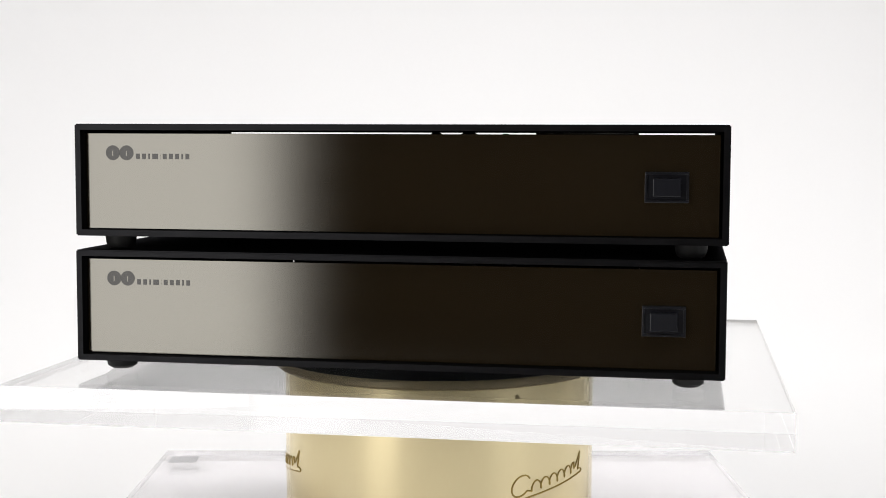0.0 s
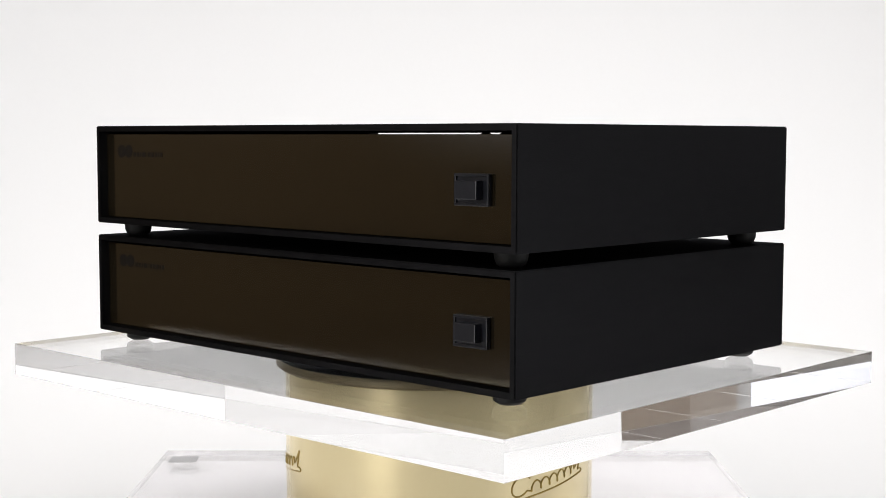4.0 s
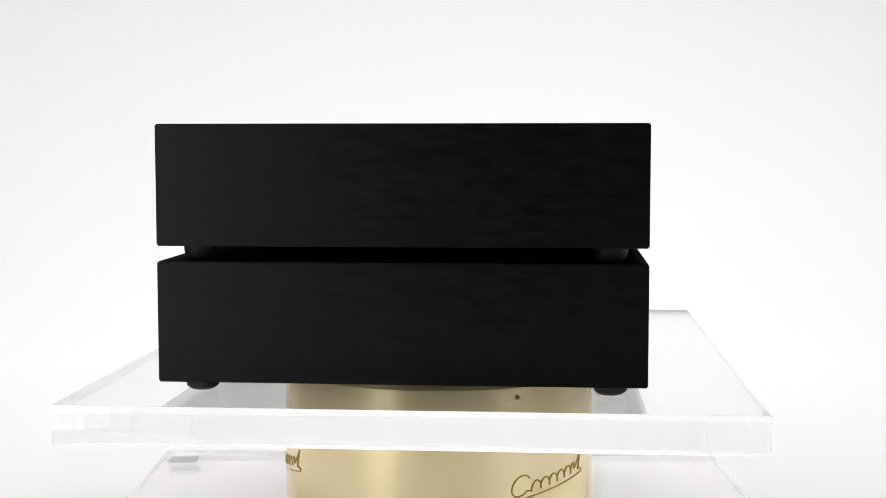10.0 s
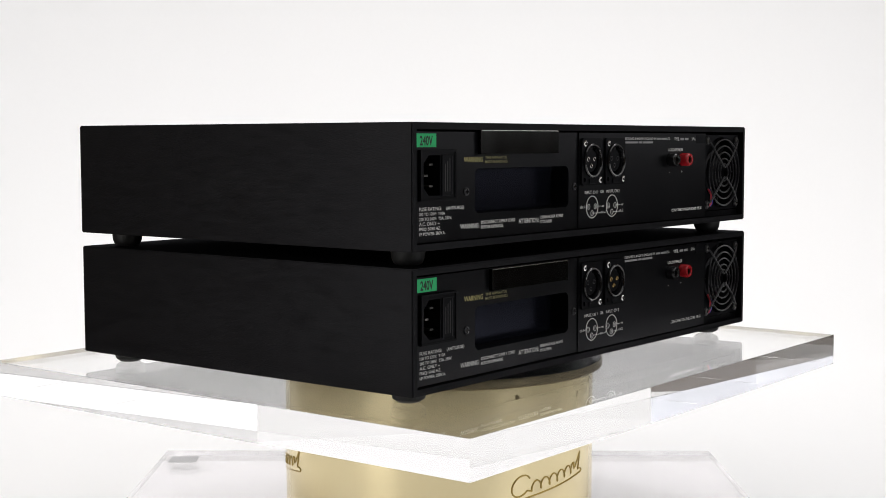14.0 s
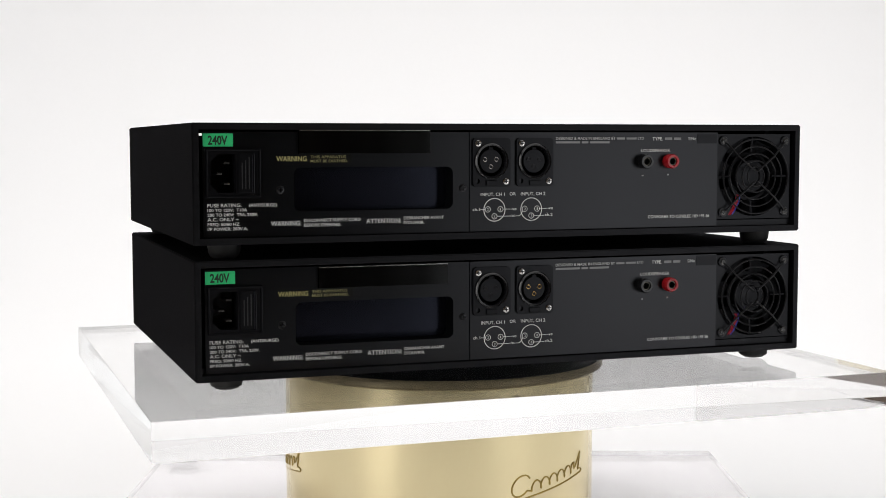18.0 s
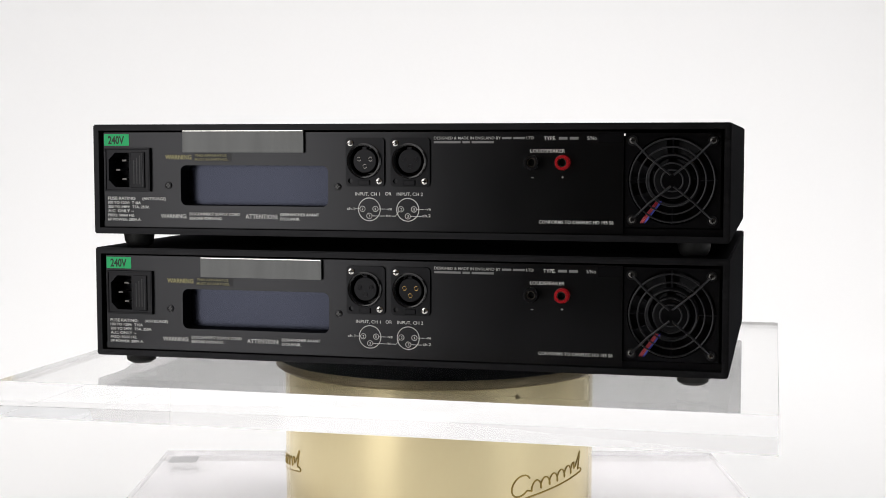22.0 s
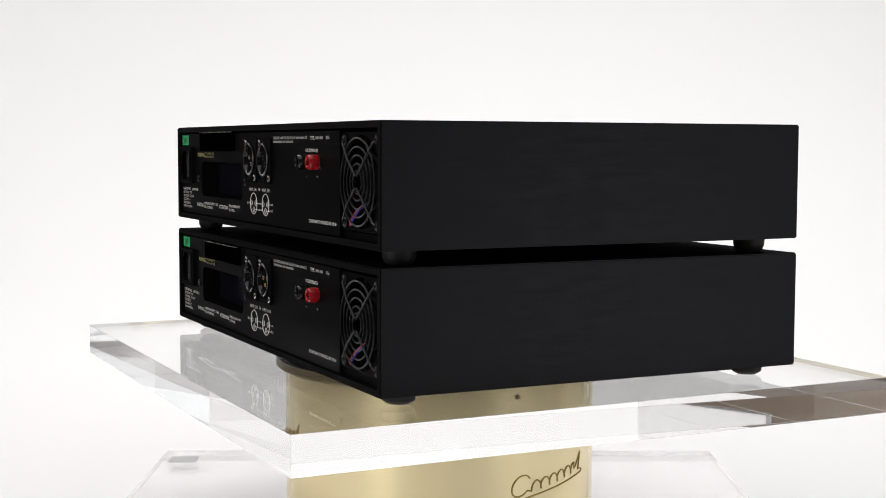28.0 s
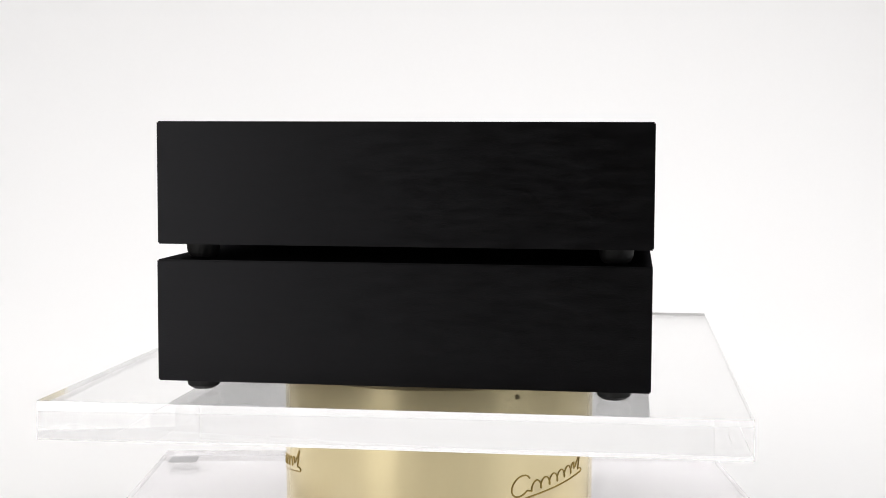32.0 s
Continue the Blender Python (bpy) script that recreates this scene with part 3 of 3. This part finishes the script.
def cooling_fan(thing, y):
    xc, zc, half = rx(-0.1848), rz(0.0390), 0.0297
    bm = bmesh.new()
    n = 48
    outer, inner, deep = [], [], []
    for i in range(n):
        a = 2 * math.pi * i / n
        c, s = math.cos(a), math.sin(a)
        k = half / max(abs(c), abs(s))
        outer.append(bm.verts.new((xc + k * c, y, zc + k * s)))
        inner.append(bm.verts.new((xc + 0.0280 * c, y, zc + 0.0280 * s)))
        deep.append(bm.verts.new((xc + 0.0280 * c, y - 0.015, zc + 0.0280 * s)))
    back = bm.verts.new((xc, y - 0.015, zc))
    for i in range(n):
        j = (i + 1) % n
        bm.faces.new((outer[i], outer[j], inner[j], inner[i]))
        bm.faces.new((inner[i], inner[j], deep[j], deep[i]))
        bm.faces.new((deep[i], deep[j], back))
    fan = part("cooling_fan", bm, PLASTIC, thing, "square black cooling fan behind a wire guard")
    part("hub", lathe([(0.0120, -0.012), (0.0120, -0.0045), (0.0112, -0.0035), (0.0075, -0.0032), (0.0068, -0.0042), (0, -0.0042)], (xc, y, zc), "y", 40), PLASTIC, fan, smooth=True)
    part("hub_ring", lathe([(0.0172, -0.012), (0.0172, -0.0060), (0.0150, -0.0054), (0.0138, -0.0070), (0.0138, -0.012)], (xc, y, zc), "y", 40), PLASTIC, fan, smooth=True)
    for i in range(7):
        a = 2 * math.pi * i / 7 + 0.2
        blade = bmesh.new()
        loop = []
        for r, da, dy in ((0.012, -0.22, -0.0085), (0.0272, -0.30, -0.0095), (0.0272, 0.30, -0.0060), (0.012, 0.22, -0.0065)):
            loop.append(blade.verts.new((xc + r * math.cos(a + da), y + dy, zc + r * math.sin(a + da))))
        blade.faces.new(loop)
        bmesh.ops.solidify(blade, geom=blade.faces[:], thickness=0.0008)
        part("blade", blade, PLASTIC, fan)
    for c, s in ((1, 0), (-1, 0), (0, 1), (0, -1)):
        bm = bmesh.new()
        a, b = Vector((xc + 0.0172 * c, y - 0.004, zc + 0.0172 * s)), Vector((xc + 0.0285 * c, y - 0.0025, zc + 0.0285 * s))
        add_tube(bm, [a, b], 0.0009, steps=6)
        part("strut", bm, PLASTIC, fan)
    guard = part("finger_guard", tube(circle(xc, y + 0.0030, zc, 0.0262), 0.0006, True, 8), DARKSTEEL, fan, "dark bent wire finger guard", smooth=True)
    for r in (0.0210, 0.0160, 0.0110, 0.0068):
        part("ring", tube(circle(xc, y + 0.0030, zc, r), 0.00055, True, 8), DARKSTEEL, guard, smooth=True)
    for sx, sz in ((1, 1), (-1, 1), (1, -1), (-1, -1)):
        e = 0.0250
        pts = [(xc + sx * e, y + 0.0008, zc + sz * e), (xc + sx * e * 0.92, y + 0.0030, zc + sz * e * 0.92), (xc + sx * 0.014, y + 0.0040, zc + sz * 0.014), (xc + sx * 0.0010, y + 0.0040, zc + sz * 0.0036)]
        part("arm", tube(pts, 0.0007, steps=8), DARKSTEEL, guard, smooth=True)
        screw(fan, xc + sx * e, y + 0.0012, zc + sz * e, 0.0021, DULLSTEEL)
        part("eyelet", tube(circle(xc + sx * e, y + 0.0009, zc + sz * e, 0.0026, 20), 0.0007, True, 6), DARKSTEEL, guard, smooth=True)
    for k, mat in ((0, REDWIRE), (1, BLUEWIRE), (-1, REDWIRE)):
        off = -0.0013 * k
        pts = [(xc + 0.0195 + off, y - 0.001, zc - 0.0285), (xc + 0.0165 + off, y + 0.0002, zc - 0.0240), (xc + 0.0115 + off, y - 0.0020, zc - 0.0175), (xc + 0.0085 + off, y - 0.0065, zc - 0.0130)]
        part("wire", tube(pts, 0.00065, steps=8), mat, fan, "thin coloured fan lead", smooth=True)


def amplifier(upper):
    thing = new("power_amplifier")
    tagged(thing, "black slim power amplifier stacked on an identical one" if upper else "black slim power amplifier standing on a clear acrylic plate", "amplifier", "stacked power amplifiers")
    hollow_case(thing)
    feet(thing, 0.0 if upper else UPPER_TOP + 0.0005)
    front(thing)
    part("chassis", box(-W / 2 + T + 0.001, W / 2 - T - (0.004 if upper else 0.0005), YF + 0.02, YR - 0.035, FOOT + T + 0.0001, FOOT + 0.045, 0.001), PLASTIC, thing)
    if upper:
        # parts on the board whose tops stand in the slit above the front panel
        for cx, cy, rad, high in ((-0.010, 0.076, 0.0055, 0.0712), (0.0177, 0.0705, 0.0080, 0.0712), (0.0525, 0.028, 0.0035, 0.0703)):
            part("capacitor", lathe([(rad, FOOT + 0.044), (rad, rz(high) - 0.0022), (rad * 0.55, rz(high) - 0.0004), (0, rz(high) - 0.0003)], (cx, cy, 0), "z", 24), PLASTIC, thing, smooth=True)
    y = YR
    # rear panel, cut round the transformer window, and the socket panel beside it
    if upper:
        part("boss", box(W / 2 - T - 0.006, W / 2 - T - 0.0002, -0.02, 0.02, rz(0.0310), rz(0.0375)), PLASTIC, thing)
    else:
        part("inner_bracket", box(W / 2 - T - 0.006, W / 2 - T - 0.0002, -0.02, 0.02, rz(0.0050), rz(0.0680)), PLASTIC, thing)
    wx0, wx1, wz0, wz1 = rx(0.0417), rx(0.1475), rz(0.0200), rz(0.0474)
    px0, px1, pz0, pz1 = rx(0.0305), rx(0.1655), rz(0.0050), rz(0.0697)
    bm = bmesh.new()
    add_plate(bm, (px1, W / 2 - T - 0.0026, pz0, pz1), [[(x + 0.0001 * (1 if x > rx(0.19) else -1), z) for x, z in inlet_opening()]], y, y - 0.0015)
    rim, deep, outer, back = [], [], [], []
    n = 48
    cx, cz, hx, hz, rr = (wx0 + wx1) / 2, (wz0 + wz1) / 2, (wx1 - wx0) / 2, (wz1 - wz0) / 2, 0.0042
    for sx, sz, start in ((1, 1, 0), (-1, 1, 90), (-1, -1, 180), (1, -1, 270)):
        for i in range(6):
            a = math.radians(start + 18 * i)
            u, w = cx + sx * (hx - rr) + rr * math.cos(a), cz + sz * (hz - rr) + rr * math.sin(a)
            rim.append(bm.verts.new((u, y, w)))
            deep.append(bm.verts.new((u, y - 0.016, w)))
        outer.append(bm.verts.new((px1 if sx > 0 else px0, y, pz1 if sz > 0 else pz0)))
    for i in range(24):
        j = (i + 1) % 24
        bm.faces.new((rim[i], rim[j], deep[j], deep[i]))
        if i % 6 < 5:
            bm.faces.new((rim[i], rim[j], outer[i // 6]))
        else:
            bm.faces.new((rim[i], rim[j], outer[(i // 6 + 1) % 4], outer[i // 6]))
    low = [bm.verts.new((v.co.x, y - 0.0015, v.co.z)) for v in outer]
    for i in range(4):
        bm.faces.new((outer[i], outer[(i + 1) % 4], low[(i + 1) % 4], low[i]))
    panel = part("rear_panel", bm, REAR, thing, "black satin rear panel with a long window")
    part("window_cover", box(wx0 + 0.0002, wx1 - 0.0002, y - 0.0158, y - 0.0140, wz0 + 0.0002, wz1 - 0.0002), WINDOW, panel, "blue-black cover deep in the window")
    bm = bmesh.new()
    add_plate(bm, (rx(-0.1543), rx(0.0303), rz(0.0050), rz(0.0697)), [ring_of(rx(c), rz(0.0507), 0.0101) for c in (0.0158, -0.0150)], y + 0.0008, y - 0.0012)
    side = part("socket_panel", bm, REAR, thing, "black satin panel with sockets and posts")
    part("lower_rail", box(-W / 2 + T + 0.0005, W / 2 - T - 0.0005, y - 0.004, y - 0.0022, FOOT + T + 0.0002, rz(0.0085)), PLASTIC, thing)
    part("top_rail", box(-W / 2 + T + 0.0005, rx(-0.205), y - 0.022, y - 0.0190, rz(0.0600), FOOT + H - T - 0.0001), PLASTIC, thing)
    yp, ys = y + 0.00012, y + 0.00092
    lx = 0.0 if upper else -0.0008
    sticker = part("voltage_sticker", box(rx(0.2042), rx(0.1856), y, y + 0.0001, rz(0.0606), rz(0.0686)), GREEN, thing, "bright green voltage sticker")
    lettering("240V", rx(0.2012), rx(0.1890), rz(0.0619), 0.0052, y + 0.0002, INK, sticker, bold=0.03)
    mains_inlet(thing, y)
    for words, a, b, z, cap in (
        ("FUSE RATING:", 0.2019, 0.1808, 0.0234, 0.0021), ("(ANTISURGE)", 0.1760, 0.1586, 0.0234, 0.0019),
        ("100 TO 120V:  T10A", 0.2019, 0.1774, 0.0206, 0.0018), ("200 TO 240V:  T5A, 250V.", 0.2019, 0.1708, 0.0177, 0.0018),
        ("A.C. ONLY ~", 0.2019, 0.1826, 0.0148, 0.0020), ("FREQ: 50/60 HZ.", 0.2019, 0.1818, 0.0119, 0.0018), ("I/P POWER: 280V.A.", 0.2019, 0.1771, 0.0090, 0.0018),
        ("WARNING:", 0.1624, 0.1431, 0.0112, 0.0028), ("DISCONNECT SUPPLY CORD", 0.1411, 0.1044, 0.0133, 0.0019), ("BEFORE OPENING.", 0.1411, 0.1172, 0.0103, 0.0019),
        ("ATTENTION:", 0.1005, 0.0773, 0.0116, 0.0028), ("DEBRANCHER AVANT", 0.0754, 0.0481, 0.0136, 0.0019), ("D'OUVRIR.", 0.0754, 0.0615, 0.0106, 0.0019),
    ):
        lettering(words, rx(a), rx(b), rz(z), cap, yp, WHITE, panel)
    lettering("WARNING", rx(0.1586), rx(0.1393), rz(0.0514), 0.0031, yp, YELLOW, panel, label="dull yellow lettering")
    strip = part("earth_label", box(rx(0.1378), rx(0.1102), y, y + 0.0001, rz(0.0500), rz(0.0555)), OLIVE, thing, "small olive-black earthing label")
    lettering("THIS APPARATUS", rx(0.1368), rx(0.1137), rz(0.0532), 0.0017, y + 0.0002, DIMYELLOW, strip)
    lettering("MUST BE EARTHED.", rx(0.1368), rx(0.1125), rz(0.0506), 0.0017, y + 0.0002, DIMYELLOW, strip)
    p0 = 0.1447 if upper else 0.1329
    part("rating_plate", box(rx(p0), rx(p0 - 0.0867), y + 0.0001, y + 0.0026, rz(0.0561), rz(0.0694) + (0.00157 if upper else 0), 0.00005), LABEL, thing, "blank dark rating plate with a thin bright upper edge")
    part("plate_edge", box(rx(p0 - 0.0004), rx(p0 - 0.0863), y + 0.0026, y + 0.0029, rz(0.0690) + (0.0014 if upper else 0), rz(0.0695) + (0.0014 if upper else 0)), STEEL, thing)
    screw(thing, rx(0.1563), y, rz(0.0336), 0.0026, DARKSTEEL)
    screw(thing, rx(0.0348), y, rz(0.0335), 0.0026, DARKSTEEL)
    y += 0.0008
    xlr_socket(thing, y, rx(0.0158), rz(0.0507), NICKEL if upper else DARKSTEEL)
    xlr_socket(thing, y, rx(-0.0150), rz(0.0507), DARKSTEEL if upper else BRASS)
    for words, a, b, z, cap in (
        ("INPUT, CH 1", 0.0226, 0.0056, 0.0279, 0.0021), ("OR", 0.0021, -0.0023, 0.0281, 0.0021), ("INPUT, CH 2", -0.0059, -0.0236, 0.0280, 0.0021),
        ("ch.1", 0.0283, 0.0232, 0.0183, 0.0019), ("-ve", 0.0012, -0.0027, 0.0184, 0.0019), ("nc", 0.0014, -0.0019, 0.0139, 0.0021), ("-ve", -0.0252, -0.0290, 0.0185, 0.0019), ("ch.2", -0.0233, -0.0289, 0.0141, 0.0019),
        ("2", 0.0181, 0.0171, 0.0182, 0.0017), ("1", 0.0091, 0.0085, 0.0182, 0.0017), ("3", 0.0134, 0.0124, 0.0136, 0.0017),
        ("2", -0.0084, -0.0094, 0.0182, 0.0017), ("1", -0.0174, -0.0180, 0.0182, 0.0017), ("3", -0.0131, -0.0141, 0.0136, 0.0017),
        ("TYPE.", -0.1034, -0.1112, 0.0643, 0.0023), ("LOUDSPEAKER", -0.0947, -0.1171, 0.0564, 0.0021), ("-", -0.0953, -0.0969, 0.0396, 0.0022), ("+", -0.1148, -0.1164, 0.0396, 0.0022),
        ("CONFORMS TO CENELEC HD 195 S6", -0.1004, -0.1482, 0.0110, 0.0020),
    ):
        lettering(words, rx(a), rx(b), rz(z), cap, ys, WHITE, side)
    lettering("S/No", rx(-0.1312), rx(-0.1372), rz(0.0645), 0.0021, ys, DARKTEXT, side)
    part("serial_label", box(rx(-0.1384), rx(-0.1538), ys - 0.0001, ys + 0.0001, rz(0.0622), rz(0.0690)), PLASTIC, side, "small blank dark glossy serial label")
    lettering("DESIGNED & MADE IN ENGLAND BY", rx(-0.0311), rx(-0.0753), rz(0.0648), 0.0018, ys, DARKTEXT, side)
    bars(rx(-0.0763), rx(-0.0912), rz(0.0649), 0.0014, ys, FAINT, side, (4, 5))
    lettering("LTD", rx(-0.0922), rx(-0.0969), rz(0.0648), 0.0018, ys, DARKTEXT, side)
    bars(rx(-0.0311), rx(-0.0708), rz(0.0623), 0.0014, ys, FAINT, side, (11, 3, 9))
    bars(rx(-0.1130), rx(-0.1256), rz(0.0646), 0.0017, ys, FAINT, side, (3, 3))
    for c in (0.0129, -0.0134):
        part("pin_diagram", tube(circle(rx(c), ys, rz(0.0188), 0.0075), 0.0003, True, 4), WHITE, side)
        for dx, dz in ((0.0047, 0.0003), (-0.0042, 0.0003), (0.0, -0.0043)):
            part("pin_mark", tube(circle(rx(c + dx), ys, rz(0.0188 + dz), 0.0018, 20), 0.0002, True, 4), WHITE, side)
    for a, b, za, zb in ((0.0228, 0.0194, 0.0191, 0.0191), (0.0069, 0.0017, 0.0191, 0.0191), (0.0111, 0.0020, 0.0145, 0.0145), (-0.0024, -0.0050, 0.0145, 0.0145), (-0.0050, -0.0075, 0.0145, 0.0178), (-0.0194, -0.0245, 0.0191, 0.0191), (-0.0152, -0.0228, 0.0145, 0.0145)):
        part("pin_line", tube([(rx(a), ys, rz(za)), (rx(b), ys, rz(zb))], 0.0002, steps=4), WHITE, side)
    binding_post(thing, y, rx(-0.0962), rz(0.0500), GLOSSY, "black screw loudspeaker terminal")
    binding_post(thing, y, rx(-0.1160), rz(0.0500), RED, "red screw loudspeaker terminal")
    cooling_fan(thing, YR - 0.0010)
    return thing


lower_amplifier = amplifier(False)
upper_amplifier = amplifier(True)


# ---- the turning ----
def motions():
    turns = [(0, -10.18), (1.5, -22.83), (3.5, -39.4), (5.5, -56.54), (7.5, -73.4), (9.5, -90.76), (11.5, -107.28), (14.5, -132.11), (16.5, -148.2), (18.5, -164.68), (20.5, -181.72), (22.5, -198.03), (25.5, -223.35), (27.5, -239.95), (29.5, -257.16), (32, -277.91)]
    lean, plate_lean = pose(0, 0, 0, 0.126, 0.126, 0), pose(0, 0, 0, 0.057, 0.079, 0)
    for thing, tilt, m in ((turning_plate, plate_lean, pose(0, 0, UPPER_TOP, 0, 0, 0.38)), (platter, pose(0, 0, 0), pose(0, 0, DISC_UNDER)), (lower_amplifier, lean, pose(-0.0058, -0.0060, 0.0002)), (upper_amplifier, lean, pose(-0.0054, -0.0062, 0.0850, 0, 0, 0.07))):
        walk(thing, [(t, pose(0, 0, 0, 0, 0, a) @ tilt @ m) for t, a in turns])


motions()
